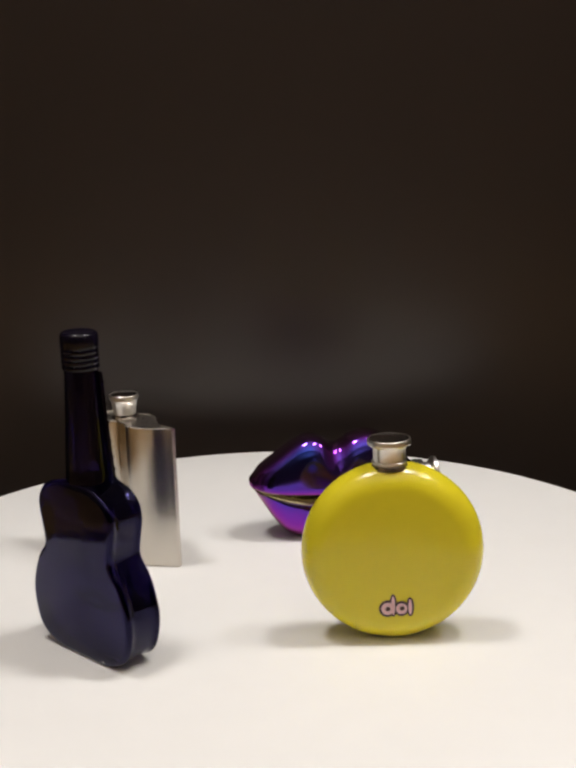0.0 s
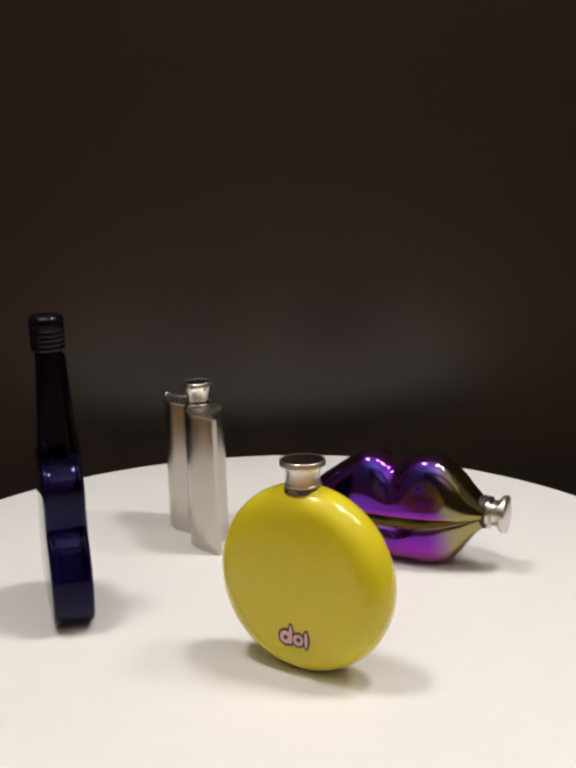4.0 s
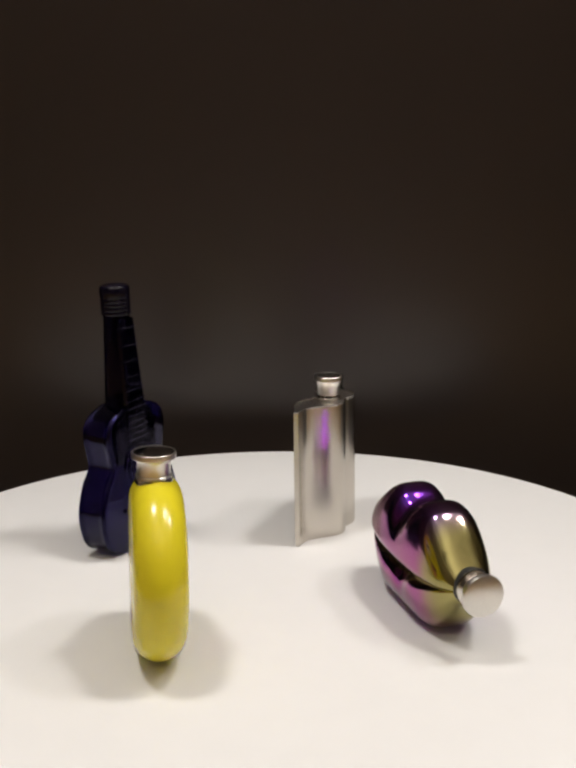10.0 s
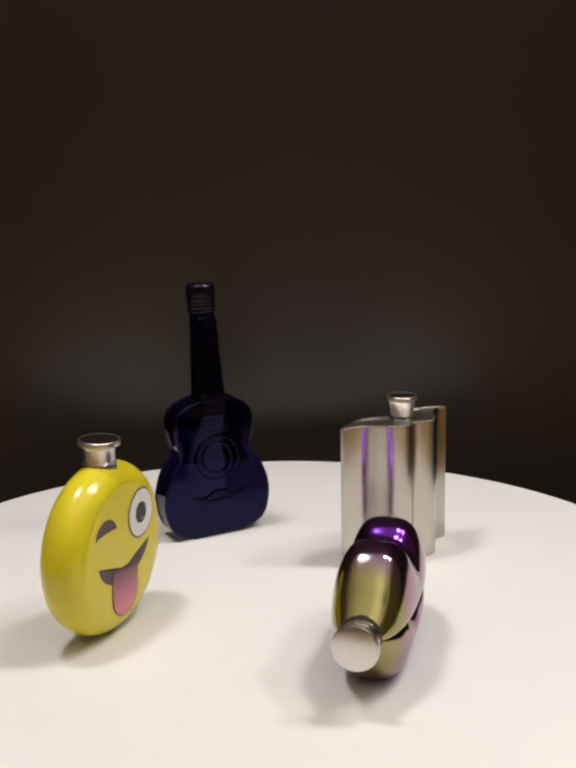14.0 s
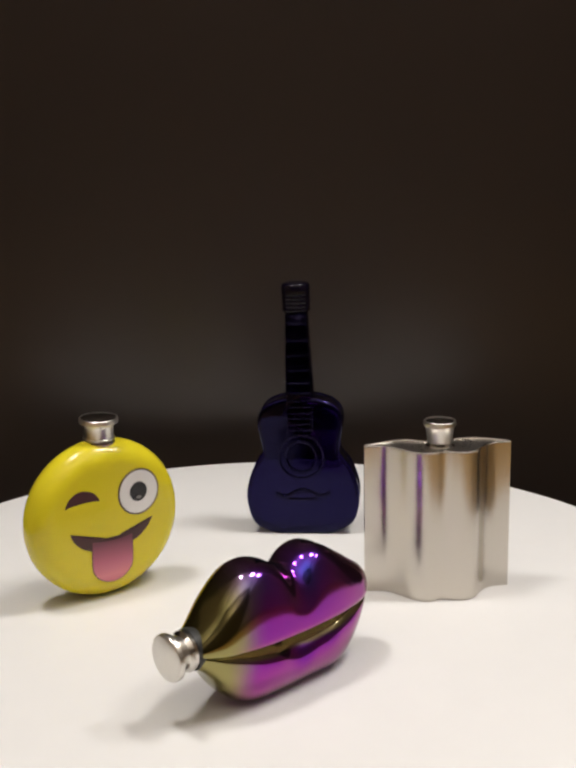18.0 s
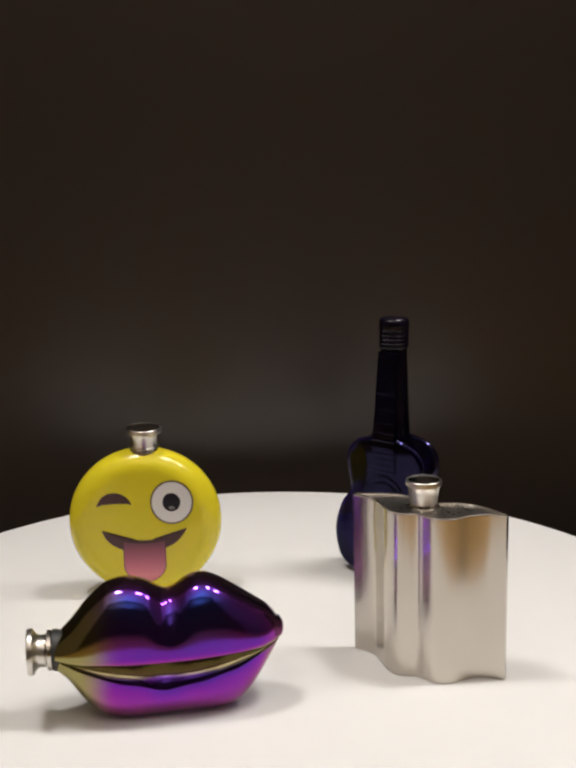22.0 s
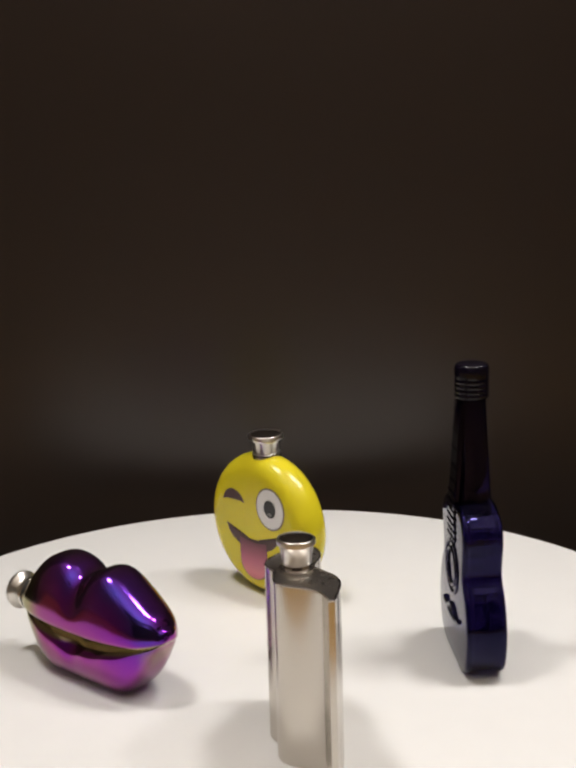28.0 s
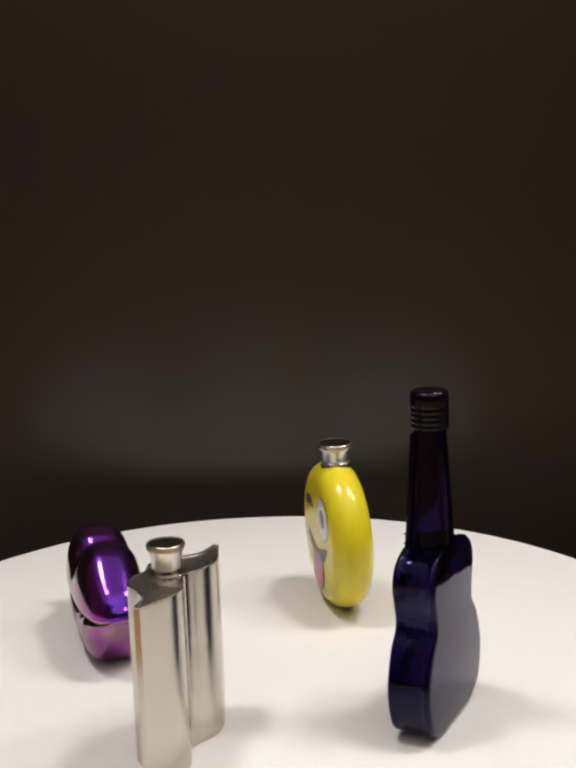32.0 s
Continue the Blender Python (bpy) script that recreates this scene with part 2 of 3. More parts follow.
def lathe(profile, steps=64, axis="Z", at=(0, 0, 0)):
    """Solid of revolution from (radius, height) pairs."""
    rings = []
    for r, h in profile:
        ring = []
        for k in range(steps):
            a = 2 * math.pi * k / steps
            p = (r * math.cos(a), r * math.sin(a), h)
            if axis == "X":
                p = (p[2], p[0], p[1])
            if axis == "Y":
                p = (p[0], p[2], p[1])
            ring.append((p[0] + at[0], p[1] + at[1], p[2] + at[2]))
        rings.append(ring)
    return loft(rings)


def spline(points, x):
    """Smooth value at x through (x, y) pairs."""
    xs = [p[0] for p in points]
    if x <= xs[0]:
        return points[0][1]
    if x >= xs[-1]:
        return points[-1][1]
    i = max(k for k in range(len(xs) - 1) if xs[k] <= x)
    y = [p[1] for p in points]

    def slope(k):
        if k == 0 or k == len(xs) - 1:
            k0, k1 = (0, 1) if k == 0 else (len(xs) - 2, len(xs) - 1)
            return (y[k1] - y[k0]) / (xs[k1] - xs[k0])
        return (y[k + 1] - y[k - 1]) / (xs[k + 1] - xs[k - 1])
    h = xs[i + 1] - xs[i]
    t = (x - xs[i]) / h
    return ((2 * t**3 - 3 * t**2 + 1) * y[i] + (t**3 - 2 * t**2 + t) * h * slope(i)
            + (-2 * t**3 + 3 * t**2) * y[i + 1] + (t**3 - t**2) * h * slope(i + 1))


def inset(outline, d):
    """A closed outline of (u, v) pairs moved inwards by d (counter-clockwise outlines)."""
    n, out = len(outline), []
    for i in range(n):
        (x0, y0), (x1, y1) = outline[i - 1], outline[(i + 1) % n]
        ln = math.hypot(x1 - x0, y1 - y0) or 1
        out.append((outline[i][0] - (y1 - y0) / ln * d, outline[i][1] + (x1 - x0) / ln * d))
    return out


def tube(points, radius, steps=10):
    """A round wire along points."""
    rings = []
    for i, p in enumerate(points):
        a, b = Vector(points[max(0, i - 1)]), Vector(points[min(len(points) - 1, i + 1)])
        q = (b - a).to_track_quat("Z", "Y")
        rings.append([Vector(p) + q @ Vector((radius * math.cos(2 * math.pi * k / steps), radius * math.sin(2 * math.pi * k / steps), 0)) for k in range(steps)])
    return loft(rings)


def box(x0, x1, y0, y1, z0, z1):
    return loft([[(x0, y0, z), (x1, y0, z), (x1, y1, z), (x0, y1, z)] for z in (z0, z1)])


def plain(name, bm, mat, label="", category="", kind=""):
    ob = part(name, bm, mat, None, smooth=False)
    return tagged(ob, label, category, "", kind)


# ---- the room ----
WALL_Y = 0.385
plain("wall_north", box(-1.6, 1.6, WALL_Y, WALL_Y + 0.1, -0.75, 2.2), WALLPAINT, "matt dark brown-black wall behind the table", "wall", "structure")
# the other walls and the ceiling are unseen, their tones set for reflections
plain("wall_south", box(-1.6, 1.6, -2.1, -2.0, -0.75, 2.2), ROOMPAINT, "plain brown wall out of view, toned for the reflections", "wall", "structure")
plain("wall_west", box(-1.7, -1.6, -2.0, WALL_Y + 0.1, -0.75, 2.2), SIDEPAINT, "plain beige wall out of view, light for the reflections", "wall", "structure")
plain("wall_east", box(1.6, 1.7, -2.0, WALL_Y + 0.1, -0.75, 2.2), SIDEPAINT, "plain beige wall out of view, light for the reflections", "wall", "structure")
plain("floor", box(-1.7, 1.7, -2.1, WALL_Y + 0.1, -0.85, -0.75), FLOORWOOD, "brown wooden floor", "floor", "structure")
bay = [(-1.58, -1.75), (1.58, -1.75), (1.58, 0.10), (0.60, 0.10), (0.60, -0.30), (-0.60, -0.30), (-0.60, 0.10), (-1.58, 0.10)]          # unseen: gives the steel its brown reflection, with a bay for the plinth
plain("counter", loft([[(x, y, z) for x, y in bay] for z in (-0.75, -0.12)]), BENCHWOOD, "unseen broad brown wooden counter, shaped for its reflection in the steel", "counter")
# unseen support, added dark to keep brown out of the wall's reflection
plain("plinth", box(-0.597, 0.597, -0.297, 0.24, -0.75, -0.12), WALLPAINT, "unseen dark plinth under the turntable, added to keep the wall's reflection dark", "plinth")
plain("ceiling", box(-1.7, 1.7, -2.1, WALL_Y + 0.1, 2.2, 2.3), CEILPAINT, "plain grey ceiling out of view, light for the reflections", "ceiling", "structure")


# ---- the turning table ----
def thing(name, label, category):
    return tagged(new(name), label, category)


def make_table():
    t = thing("turntable", "round white turntable with a smooth matt top", "turntable")
    R, T = 0.3005, 0.022
    prof = [(0.02, 0.0), (R - 0.002, 0.0), (R - 0.0006, -0.0006), (R, -0.002), (R, -T + 0.002), (R - 0.002, -T), (0.02, -T)]
    part("tabletop", lathe(prof, 160), WHITE, t)
    part("column", lathe([(0.05, -0.11), (0.05, -T - 0.006), (0.08, -T - 0.0005)], 40), DARKMETAL, t, "dark metal column")
    part("foot", lathe([(0.15, -0.12), (0.15, -0.112), (0.05, -0.108)], 64), DARKMETAL, t, "dark round metal foot")
    return t


# ---- the yellow flask: face towards +y, underside at z = 0 ----
YR, YT = 0.0536, 0.0150


def yellow_depth(r):
    """Half thickness at a distance from the middle."""
    flat = 0.0395
    return YT if r <= flat else YT * math.sqrt(max(0, 1 - ((r - flat) / (YR - flat)) ** 2))


def decal(name, outline, lift, mat, parent, side=1, label=""):
    """A thin printed shape lying on the flask: outline of (across, up) from its middle, as seen by who looks at that side."""
    bm = bmesh.new()
    n = len(outline)
    cx, cz = sum(p[0] for p in outline) / n, sum(p[1] for p in outline) / n
    rows = []
    for f in (1.0, 0.75, 0.5, 0.25):
        row = []
        for u, w in outline:
            u, w = cx + (u - cx) * f, cz + (w - cz) * f
            row.append(bm.verts.new((-side * u, side * (yellow_depth(math.hypot(u, w)) + lift), YR + w)))
        rows.append(row)
    for a, b in zip(rows, rows[1:]):
        for i in range(n):
            j = (i + 1) % n
            bm.faces.new((a[i], a[j], b[j], b[i]))
    bm.faces.new(rows[-1])
    return part(name, bm, mat, parent, label)


def oval(cx, cz, a, b, n=40):
    return [(cx + a * math.cos(2 * math.pi * k / n), cz + b * math.sin(2 * math.pi * k / n)) for k in range(n)]


def band(upper, lower, n=14):
    """Outline between two smooth curves given as (across, up) pairs over the same span."""
    x0, x1 = upper[0][0], upper[-1][0]
    xs = [x0 + (x1 - x0) * k / n for k in range(n + 1)]
    return [(x, spline(lower, x)) for x in xs] + [(x, spline(upper, x)) for x in xs[::-1]]


def flared_cap(radius, height, waist):
    """Profile of a turned screw cap: a cone that widens to a rounded rim."""
    r, w, h = radius, waist, height
    return [(w * 1.04, 0), (w * 1.08, h * 0.02), (w * 1.08, h * 0.10), (w, h * 0.14), (w * 0.99, h * 0.60), (w * 1.04, h * 0.69), (r * 0.93, h * 0.76),
            (r * 0.99, h * 0.785), (r, h * 0.80), (r, h * 0.82), (r, h * 0.935), (r, h * 0.95), (r * 0.985, h * 0.985), (r * 0.96, h), (r * 0.92, h * 0.99), (0.0005, h * 0.97)]


def cap_top(radius, z, x, y, cap):
    """The mirror-bright flat top set into a cap's rim."""
    part("cap_top", lathe([(radius, z - 0.0012), (radius, z - 0.0001), (radius * 0.97, z), (0.0005, z)], 48, at=(x, y, 0)), MIRROR, cap, "mirror-polished flat top")


def tapered_cap(radius, height, foot):
    """Profile of a cap like a small tumbler: a cone under a rolled rim."""
    r, f, h = radius, foot, height
    return [(f * 0.95, 0), (f, h * 0.02), (f * 1.02, h * 0.10), (f * 1.06, h * 0.30), (f * 1.16, h * 0.70), (r * 0.95, h * 0.76), (r, h * 0.79), (r, h * 0.81), (r, h * 0.92), (r, h * 0.935), (r * 0.98, h * 0.98), (r * 0.94, h), (r * 0.90, h * 0.985), (0.0005, h * 0.96)]


def make_yellow():
    t = thing("hip_flask", "round glossy yellow flask with a printed winking smiley face", "flask")
    prof = []
    for k in range(0, 21):
        a = -math.pi / 2 + math.pi * k / 20
        prof.append((0.0395 + (YR - 0.0395) * math.cos(a), YT * math.sin(a)))
    prof = [(0.001, -YT - 0.0002), (0.02, -YT - 0.0001)] + prof + [(0.02, YT + 0.0001), (0.001, YT + 0.0002)]
    body = part("body", lathe(prof, 96, "Y", (0, 0, YR)), YELLOW, t)
    part("neck", lathe([(0.0108, 0.1045), (0.0106, 0.1066), (0.0088, 0.1072), (0.0088, 0.110)], 40, at=(-0.0004, -0.0012, -0.0008)), CHROME, t, "polished steel neck collar")
    cap = part("cap", lathe([(r, h + 0.1072) for r, h in flared_cap(0.0127, 0.0150, 0.0096)], 48, at=(-0.0004, -0.0012, -0.0008)), CAPSTEEL, t, "flared steel screw cap with a rounded rim")
    cap_top(0.0117, 0.1213, -0.0004, -0.0012, cap)
    # the face, in metres from the middle of the disc
    part_eye = decal("eye", oval(0.0196, 0.0180, 0.0150, 0.0160), 0.0003, BROWNINK, body, 1, "dark outline of the wide-open eye")
    decal("eye_white", oval(0.0196, 0.0180, 0.0138, 0.0148), 0.0005, EYEWHITE, part_eye)
    decal("pupil", oval(0.0194, 0.0182, 0.0062, 0.0067), 0.0007, BLACKINK, part_eye)
    decal("glint", oval(0.0196, 0.0142, 0.0022, 0.0012, 16), 0.0009, GREYINK, part_eye)
    decal("wink", band([(-0.0322, 0.0161), (-0.0300, 0.0207), (-0.0255, 0.0244), (-0.0195, 0.0255), (-0.0130, 0.0233), (-0.0095, 0.0197), (-0.0083, 0.0171)],
                       [(-0.0322, 0.0155), (-0.0300, 0.0165), (-0.0255, 0.0171), (-0.0195, 0.0175), (-0.0130, 0.0175), (-0.0095, 0.0171), (-0.0083, 0.0167)], 22), 0.0003, MAROON, body, 1, "dark crescent of the winking eye")
    grin = [(-0.0292, -0.0020), (-0.0180, -0.0072), (-0.0020, -0.0096), (0.0140, -0.0078), (0.0293, -0.0010)]
    mouth = decal("mouth", band(grin, [(-0.0292, -0.0030), (-0.0265, -0.0085), (-0.0200, -0.0142), (-0.0020, -0.0200), (0.0170, -0.0145), (0.0250, -0.0085), (0.0293, -0.0020)], 26), 0.0003, MAROON, body, 1, "dark grinning mouth")
    rim = [(0.0142 - 0.0287 * k / 10, spline(grin, 0.0142 - 0.0287 * k / 10) - 0.0022) for k in range(11)]
    tip = rim + [(-0.0145, -0.0170), (-0.0145, -0.0270)] + [(-0.00015 + 0.01435 * math.cos(a), -0.0275 + 0.0130 * math.sin(a)) for a in [math.pi + math.pi * k / 14 for k in range(15)]] + [(0.0142, -0.0270), (0.0142, -0.0170)]
    decal("tongue_edge", [(x * 1.035, z if z > -0.014 else z * 1.012) for x, z in tip], 0.0005, MAROON, mouth, 1, "dark edge line of the tongue")
    decal("tongue", tip, 0.0007, TONGUE, mouth, 1, "pink tongue sticking out")
    MX, MZ, MS = 0.0013, -0.0308, 0.90          # middle and size of the maker's mark
    logo = decal("logo", oval(MX - 0.0068 * MS, MZ, 0.0058 * MS, 0.0058 * MS, 28), 0.0003, MAROON, body, -1, "small pink maker's mark outlined in dark red")
    for u, w, a, b in ((0.0020, -0.0003, 0.0052, 0.0052), (0.0076, 0.0007, 0.0025, 0.0066), (-0.0033, 0.0020, 0.0025, 0.0078)):
        decal("mark_edge", oval(MX + u * MS, MZ + w * MS, a * MS, b * MS, 20), 0.0004, MAROON, logo, -1)
    for u, w, a, b in ((-0.0068, 0.0, 0.0042, 0.0042), (0.0020, -0.0003, 0.0037, 0.0037), (0.0076, 0.0007, 0.0012, 0.0052), (-0.0033, 0.0020, 0.0012, 0.0064)):
        decal("mark", oval(MX + u * MS, MZ + w * MS, a * MS, b * MS, 20), 0.0006, PINKINK, logo, -1)
    for u in (-0.0068, 0.0024):
        decal("mark_hole", oval(MX + u * MS, MZ, 0.0016 * MS, 0.0016 * MS, 14), 0.0008, MAROON, logo, -1)
    return t


# ---- the wavy steel flask: front towards -y, ends at x = -0.0475 and 0.0475 ----
def make_steel():
    t = thing("hip_flask", "wavy fluted brushed-steel hip flask with a steel screw cap", "flask")
    L, Hh = 0.0958, 0.1005
    front = [(0, 0.0016), (0.07, 0.0018), (0.15, 0.0034), (0.22, 0.0085), (0.30, 0.0155), (0.39, 0.0190), (0.46, 0.0180), (0.51, 0.0165), (0.56, 0.0178), (0.65, 0.0190), (0.73, 0.0160), (0.81, 0.0070), (0.88, 0.0027), (0.94, 0.0018), (1, 0.0016)]
    back = [(0, 0.0018), (0.06, 0.0044), (0.14, 0.0085), (0.24, 0.0120), (0.34, 0.0110), (0.43, 0.0060), (0.50, 0.0030), (0.57, 0.0060), (0.66, 0.0110), (0.76, 0.0120), (0.86, 0.0085), (0.94, 0.0044), (1, 0.0018)]
    n = 72
    outline = [((k / n - 0.5) * L, -1.2 * spline(front, k / n)) for k in range(n + 1)] + [((k / n - 0.5) * L, 0.85 * spline(back, k / n)) for k in range(n, -1, -1)]
    def strips(bm, ring):
        """Closes a ring of front and back points from end to end."""
        m = len(ring)
        for k in range(n):
            bm.faces.new([ring[i] for i in (k, k + 1, m - 2 - k, m - 1 - k)])

    def wavy(levels):
        rings = [[(x, y, z) for x, y in (inset(outline, d) if d else outline)] for d, z in levels]
        bm = loft(rings, caps=False)
        bm.verts.ensure_lookup_table()
        m = len(outline)
        strips(bm, bm.verts[:m])
        strips(bm, bm.verts[-m:])
        return bm

    part("body", wavy(((0.0006, 0.0), (0.0, 0.0010), (0.0, 0.0018), (0.0, Hh - 0.0012), (0.0, Hh - 0.0005), (0.0002, Hh), (0.0006, Hh), (0.0007, Hh - 0.0015))), STEEL, t)
    part("top_plate", wavy(((0.0008, Hh - 0.0014), (0.0008, Hh - 0.0006))), SATIN, t, "satin steel top plate")
    rim = [(x, y, Hh - 0.0001) for x, y in inset(outline, 0.0004)]
    part("rim", tube(rim + rim[:1], 0.0006, 8), CHROME, t, "bright rolled steel rim")
    part("neck", lathe([(0.0096, Hh - 0.0012), (0.0096, Hh + 0.0008), (0.0080, Hh + 0.0014), (0.0074, Hh + 0.003), (0.0074, Hh + 0.007)], 40, at=(0, -0.0073, 0)), CHROME, t, "polished steel neck")
    cap = part("cap", lathe([(r, h + Hh + 0.0030) for r, h in tapered_cap(0.0104, 0.0142, 0.0078)], 48, at=(0, -0.0073, 0)), CAPSTEEL, t, "flared steel screw cap")
    cap_top(0.0094, Hh + 0.0170, 0, -0.0073, cap)
    return t


# ---- the lips flask: mouth line along x, cap at +x ----
def make_lips():
    t = thing("hip_flask", "iridescent purple metal flask shaped like a pair of lips", "flask")
    HL, TIP = 0.0622, -0.0644
    top = [(-1, 0.0485), (-0.92, 0.0540), (-0.83, 0.0580), (-0.62, 0.0670), (-0.45, 0.0735), (-0.32, 0.0760), (-0.18, 0.0742), (-0.07, 0.0700), (0, 0.0688), (0.07, 0.0700),
           (0.18, 0.0742), (0.32, 0.0768), (0.45, 0.0765), (0.56, 0.0738), (0.73, 0.0645), (0.86, 0.0550), (1, 0.0465)]
    low = [(-1, 0.0375), (-0.90, 0.0275), (-0.76, 0.0140), (-0.63, 0.0050), (-0.52, 0.0014), (-0.40, 0.0), (-0.15, 0.0004), (0.15, 0.0004), (0.40, 0.0), (0.52, 0.0012), (0.64, 0.0046), (0.76, 0.0118), (0.90, 0.0242), (1, 0.0300)]
    thick = [(-1, 0.0128), (-0.95, 0.0146), (-0.8, 0.0180), (-0.6, 0.0208), (-0.35, 0.0225), (0, 0.0230), (0.35, 0.0226), (0.6, 0.0212), (0.8, 0.0182), (0.93, 0.0145), (1, 0.0120)]
    rings, nu, nv = [], 110, 26
    for k in range(nu + 1):
        x = TIP + (HL - TIP) * (1 - math.cos(math.pi * k / nu)) / 2 if k < nu / 2 else (TIP + HL) / 2 + (HL - TIP) * (k / nu - 0.5)
        u = max(-1, x / (HL if x > 0 else 0.0610))
        tz, lz, T = spline(top, u), max(0.0, spline(low, u)), spline(thick, u)
        zm = 0.0385 - SAG * (1 - u * u)          # the mouth line sags
        part_open = math.exp(-(u / 0.70) ** 2) * math.sqrt(max(0, 1 - u * u))
        roll = 0.0006 + 0.0062 * part_open * (1 + 0.16 * math.sin(9 * u + 1) + 0.10 * math.sin(17 * u))
        dent = math.exp(-(u / 0.13) ** 2)
        blunt = (1 - min(1, max(0.0, (-0.047 - x) / 0.0174)) ** 2.4) ** (1 / 2.4)          # rounded in plan at the far corner
        snub = math.sqrt(max(0, 1 - min(1, max(0.0, (-0.0585 - x) / 0.0059)) ** 2))          # and in height
        half = []
        for j in range(nv, -1, -1):          # lower lip, from the foot up to the mouth, rolling in at its upper edge
            b = (j / nv) ** 1.35 * math.pi / 2
            depth = (zm - lz) * math.sin(b) ** 0.92
            taper = 1 - (0.14 if u < 0 else 0.20) * max(0.0, (abs(u) - 0.40) / 0.60) ** 1.7
            curl = (0.10 + 0.52 * part_open) * math.exp(-(depth / roll) ** 1.4)
            half.append((T * taper * 0.97 * max(0.0, math.cos(b)) ** (0.56 - 0.10 * max(0, -u) ** 2) * (1 - curl), zm - depth))
        for j in range(1, nv + 1):          # upper lip, from its rolled lower edge to the crown
            v = (j / nv) ** 1.35
            a = v * math.pi / 2
            y = T * (math.cos(a) ** 0.62 if j < nv else 0) * (1 - 0.22 * dent * max(0, min(1, (v - 0.22) * 1.5)))
            rise = (tz - zm) * math.sin(a) ** 0.92
            half.append((y * (1 - (0.06 + 0.30 * part_open) * math.exp(-(rise / 0.0016) ** 1.2)), zm + rise))
        half = [(y * blunt, 0.0430 + (z - 0.0430) * snub) for y, z in half]
        if k:
            rings.append([(x, -y, z) for y, z in half] + [(x, y, z) for y, z in half[::-1]])
    bm = loft(rings)
    bmesh.ops.remove_doubles(bm, verts=bm.verts[:], dist=1e-6)
    part("body", bm, IRIS, t)
    part("gasket", lathe([(0.0104, HL - 0.004), (0.0114, HL - 0.0005), (0.0112, HL + 0.0012), (0.0100, HL + 0.0020)], 40, "X", (0, 0, 0.0400)), RUBBER, t, "black rubber gasket")
    part("neck", lathe([(0.0082, HL + 0.0005), (0.0108, HL + 0.0020), (0.0110, HL + 0.0040), (0.0092, HL + 0.0050), (0.0086, HL + 0.0056), (0.0086, HL + 0.0075)], 48, "X", (0, 0, 0.0400)), CHROME, t, "polished steel neck collar")
    prof = [(0.0089, HL + 0.0058), (0.0089, HL + 0.0088), (0.0098, HL + 0.0100), (0.0120, HL + 0.0114), (0.0126, HL + 0.0120), (0.0127, HL + 0.0140), (0.0124, HL + 0.0147), (0.0118, HL + 0.0150), (0.0006, HL + 0.0149)]
    part("cap", lathe(prof, 48, "X", (0, 0, 0.0400)), CAPSTEEL, t, "round turned steel screw cap")
    return t


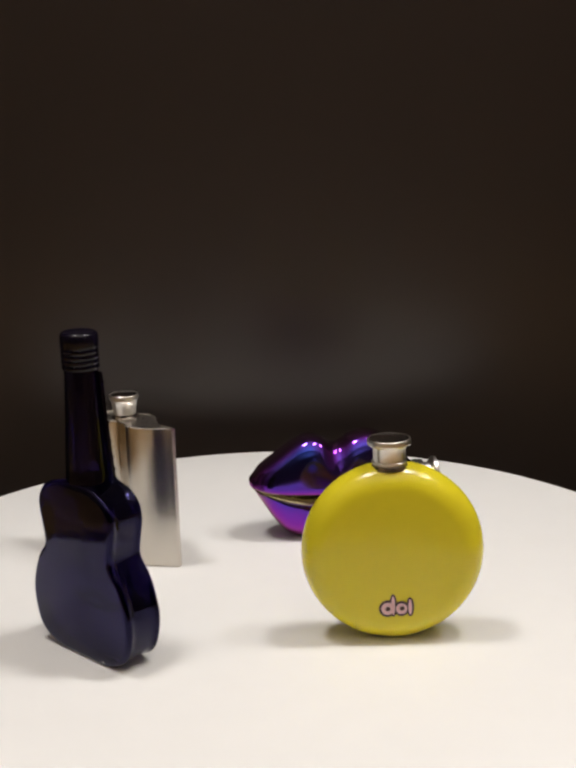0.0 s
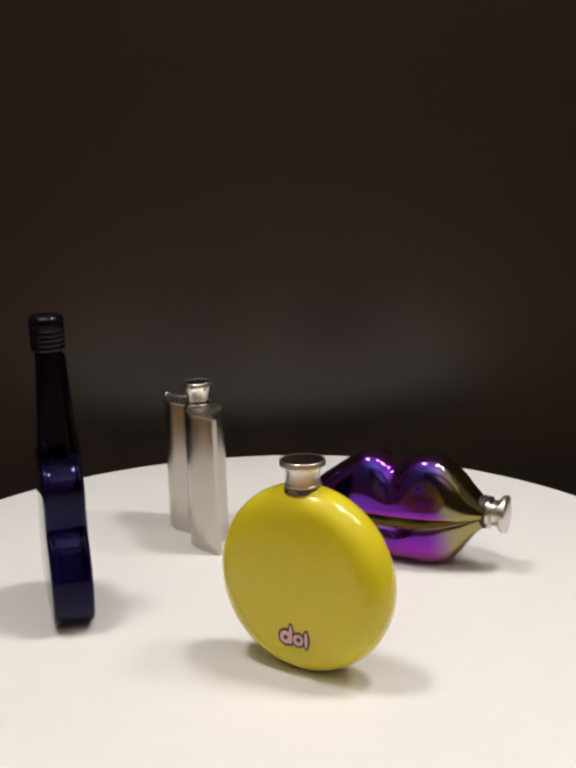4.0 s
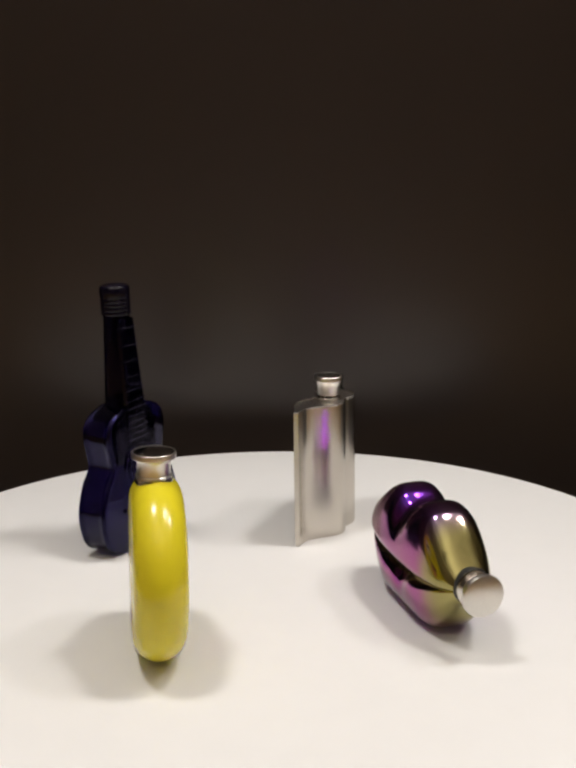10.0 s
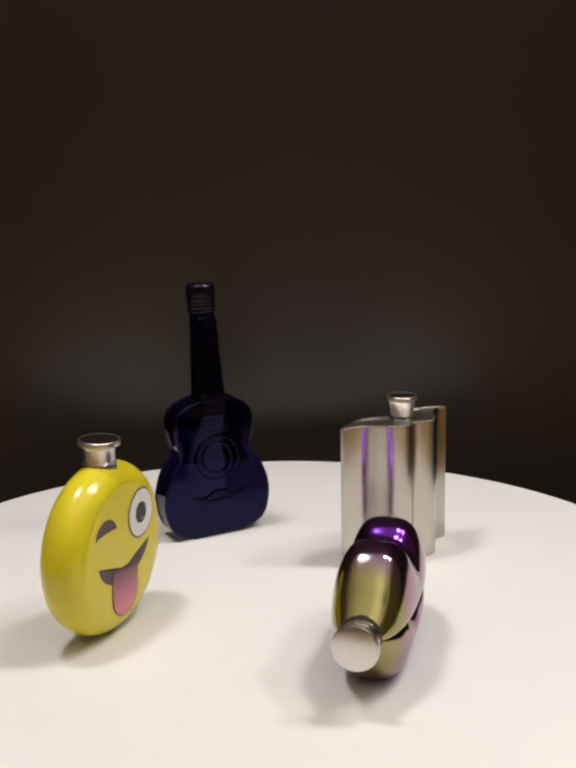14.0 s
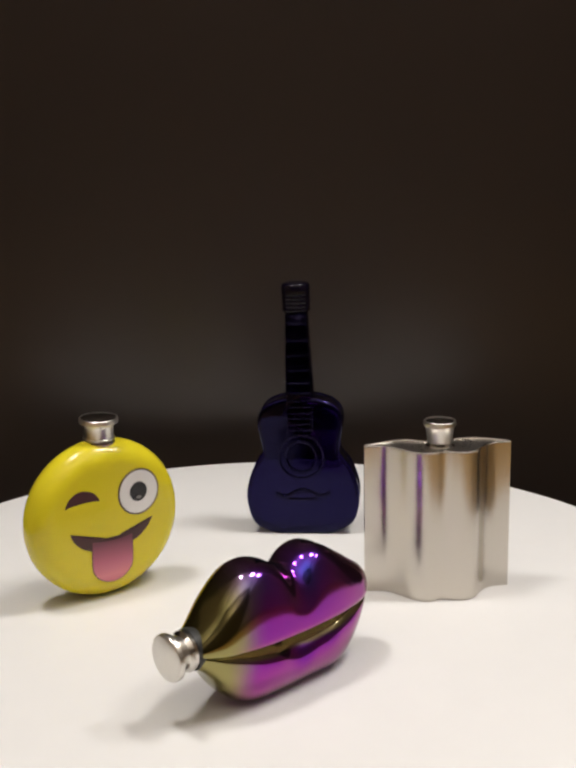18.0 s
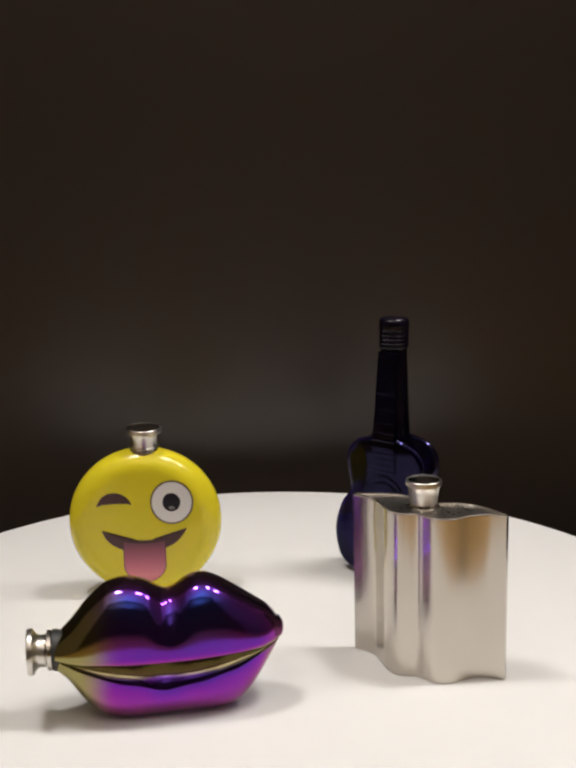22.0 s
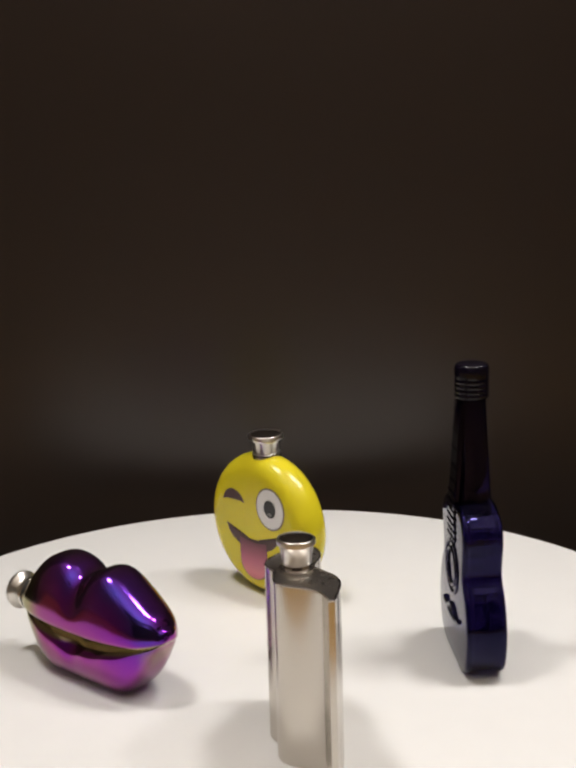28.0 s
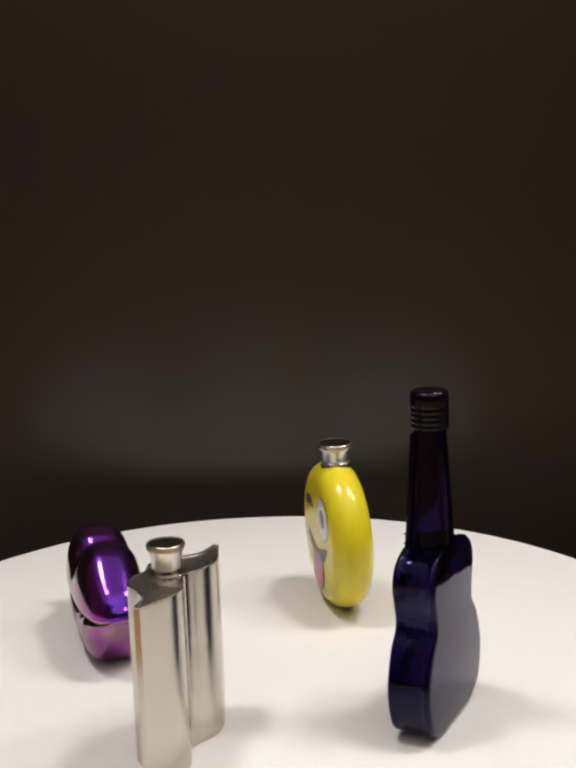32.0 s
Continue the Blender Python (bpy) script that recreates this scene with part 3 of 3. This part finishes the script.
# ---- the guitar bottle: front towards -y, foot at z = 0 ----
def make_guitar():
    t = thing("guitar_bottle", "dark cobalt-blue glass bottle shaped like an acoustic guitar", "bottle")
    width = [(0, 0.0196), (0.002, 0.0268), (0.0072, 0.0360), (0.016, 0.0408), (0.0306, 0.0430), (0.043, 0.0406), (0.055, 0.0355), (0.0615, 0.0303), (0.066, 0.0290), (0.075, 0.0303), (0.086, 0.0322), (0.095, 0.0305), (0.102, 0.0240), (0.1055, 0.0150), (0.1065, 0.0100)]
    zs = [0.1065 * (1 - math.cos(math.pi * k / 60)) / 2 for k in range(61)]
    outline = [(spline(width, z), z) for z in zs] + [(-spline(width, z), z) for z in zs[::-1]]
    T = 0.0125
    edge = [(1.0, 0.0036), (0.992, 0.0026), (0.97, 0.0016), (0.93, 0.0008), (0.87, 0.0002), (0.80, 0.0), (0.73, 0.0001), (0.68, 0.0006), (0.63, 0.0009), (0.40, 0.0010), (0.0, 0.0010)]
    rings = []
    for side, run in ((-1, edge), (1, edge[-2::-1])):          # a bead runs along either edge of the sides, with a flat band between
        rings += [[(x, side * T * f, z) for x, z in inset(outline, d)] for f, d in run]
    bm = loft(rings, caps=False)
    bm.verts.ensure_lookup_table()
    n, half = len(outline), len(zs)
    for first in (0, (len(rings) - 1) * n):          # flat front and back, in strips from side to side
        for k in range(half - 1):
            bm.faces.new([bm.verts[first + i] for i in (k, k + 1, n - 2 - k, n - 1 - k)])
    part("body", bm, GLASS, t)
    def rounded(rx, ry, z, n=40):
        """A ring flattened on its four sides."""
        ring = []
        for k in range(n):
            c, d = math.cos(2 * math.pi * k / n), math.sin(2 * math.pi * k / n)
            ring.append((rx * math.copysign(abs(c) ** 0.72, c), ry * math.copysign(abs(d) ** 0.72, d), z))
        return ring

    part("neck", loft([rounded(*r) for r in ((0.0125, 0.0120, 0.098), (0.0110, 0.0114, 0.106), (0.0102, 0.0104, 0.125), (0.0094, 0.0092, 0.148), (0.0086, 0.0083, 0.168), (0.0084, 0.0081, 0.176))]),
         GLASS, t, "tapering glass neck")

    def board(z):
        """Half width and front of the fingerboard at a height."""
        return spline([(0.080, 0.0098), (0.106, 0.0094), (0.168, 0.0074)], z), spline([(0.080, 0.0134), (0.104, 0.0134), (0.125, 0.0116), (0.148, 0.0102), (0.168, 0.0092)], z)

    slab = []
    for z in (0.0800, 0.0806, 0.0930, 0.1040, 0.1250, 0.1480, 0.1672, 0.1680):
        w, f = board(z)
        f -= 0.0006 if z in (0.0800, 0.1680) else 0
        slab.append([(-w, 0.0030 - f, z), (-w, 0.0005 - f, z), (0.0006 - w, -f, z), (w - 0.0006, -f, z), (w, 0.0005 - f, z), (w, 0.0030 - f, z)])
    part("fingerboard", loft(slab), GLASS, t, "flat raised glass fingerboard")
    prof = [(0.0088, 0.1703)]
    for k in range(25):          # four rounded ridges, then a smooth crown
        prof.append((0.0101 + 0.0004 * math.sin(math.pi * (k % 6) / 6), 0.1706 + 0.0118 * k / 24))
    prof += [(0.0103, 0.1830), (0.0106, 0.1840), (0.0106, 0.1886), (0.0103, 0.1898), (0.0097, 0.1908), (0.0090, 0.1912), (0.0070, 0.1908), (0.0005, 0.1907)]
    part("cap", lathe(prof, 48), CAPBLUE, t, "ribbed dark blue screw cap")
    for z in (0.1620, 0.1495, 0.1385, 0.1275, 0.1180, 0.1105, 0.1050, 0.1000, 0.0955, 0.0912, 0.0868, 0.0826):
        w, f = board(z)
        part("fret", tube([(-w - 0.0003, 0.0012 - f, z), (-w, -f, z), (0, -f - 0.0003, z), (w, -f, z), (w + 0.0003, 0.0012 - f, z)], 0.0005, 8), GLASS, t)
    for radius, wire, name in ((0.0118, 0.0013, "soundhole"), (0.0168, 0.0010, "rosette")):
        ring = [(radius * math.cos(2 * math.pi * k / 48), -T - 0.0002, 0.0615 + radius * math.sin(2 * math.pi * k / 48)) for k in range(49)]
        part(name, tube(ring, wire, 10), GLASS, t, "raised glass ring round the soundhole")
    pts = [(x, -T - 0.0004, 0.0330 + 0.0026 * math.cos(x / 0.0205 * math.pi * 1.5)) for x in [-0.0205 + 0.041 * k / 28 for k in range(29)]]
    part("bridge", tube(pts, 0.0017, 10), GLASS, t, "raised moustache-shaped bridge")
    part("bridge_saddle", tube([(-0.0125, -T - 0.0003, 0.0282), (0, -T - 0.0005, 0.0278), (0.0125, -T - 0.0003, 0.0282)], 0.0012, 10), GLASS, t)
    return t


table, yellow, steel, lips, guitar = make_table(), make_yellow(), make_steel(), make_lips(), make_guitar()

# ---- what moves: the table turns and carries the flasks; the bottle rocks once on its foot ----
SPIN = [(0, 1.4), (1, -6.7), (2, -14.9), (3, -22.6), (6, -46.9), (7, -54.9), (8, -62.9), (9, -70.8), (10, -78.8), (11, -87.0), (12, -94.9), (13, -102.8), (14, -111.1), (17, -135.8), (18, -143.7), (19, -151.7), (20, -159.9), (21, -168.1), (22, -176.5), (23, -184.5), (24, -192.6), (25, -200.7), (28, -225.0), (29, -233.0), (30, -241.3), (31, -249.3), (32, -257.4)]


def motions():
    def turning(ob, home):
        walk(ob, [(t, pose(0, 0, 0, 0, 0, a) @ home) for t, a in SPIN])

    turning(table, pose(0, 0, 0))
    turning(yellow, pose(0.0723, -0.0778, 0, -2.0, -1.0, -2.9))
    turning(steel, pose(-0.0994, 0.0650, 0, 0, 0, 145.0))
    turning(lips, pose(0.0544, 0.0938, 0, 0, 0, 4.0))
    lean = [(0, -1.2), (19, -1.35), (19.5, -0.6), (20, 3.4), (20.5, 5.2), (21, 3.2), (21.5, 1.6), (22, 1.2), (22.5, 2.1), (23, 2.5), (23.5, 1.2), (24, 2.2), (25, 1.5), (32, 1.3)]
    times = sorted({t for t, a in SPIN} | {t for t, v in lean})
    rows = []
    for t in times:
        a = spline(SPIN, t)
        i = max(k for k in range(len(lean) - 1) if lean[k][0] <= t)
        (t0, v0), (t1, v1) = lean[i], lean[i + 1]
        v = v0 + (v1 - v0) * min(1, (t - t0) / (t1 - t0))
        f = max(0, min(1, (v + 1.2) / 2.5))          # it shifts a little as it rocks
        rows.append((t, pose(0, 0, 0, 0, 0, a) @ pose(-0.1035 - 0.0028 * f, -0.0777 - 0.0015 * f, 0, 0, 0, 136.3) @ pose(0, 0, 0, -0.2 + 0.9 * f, v, 0)))
    walk(guitar, rows)


motions()
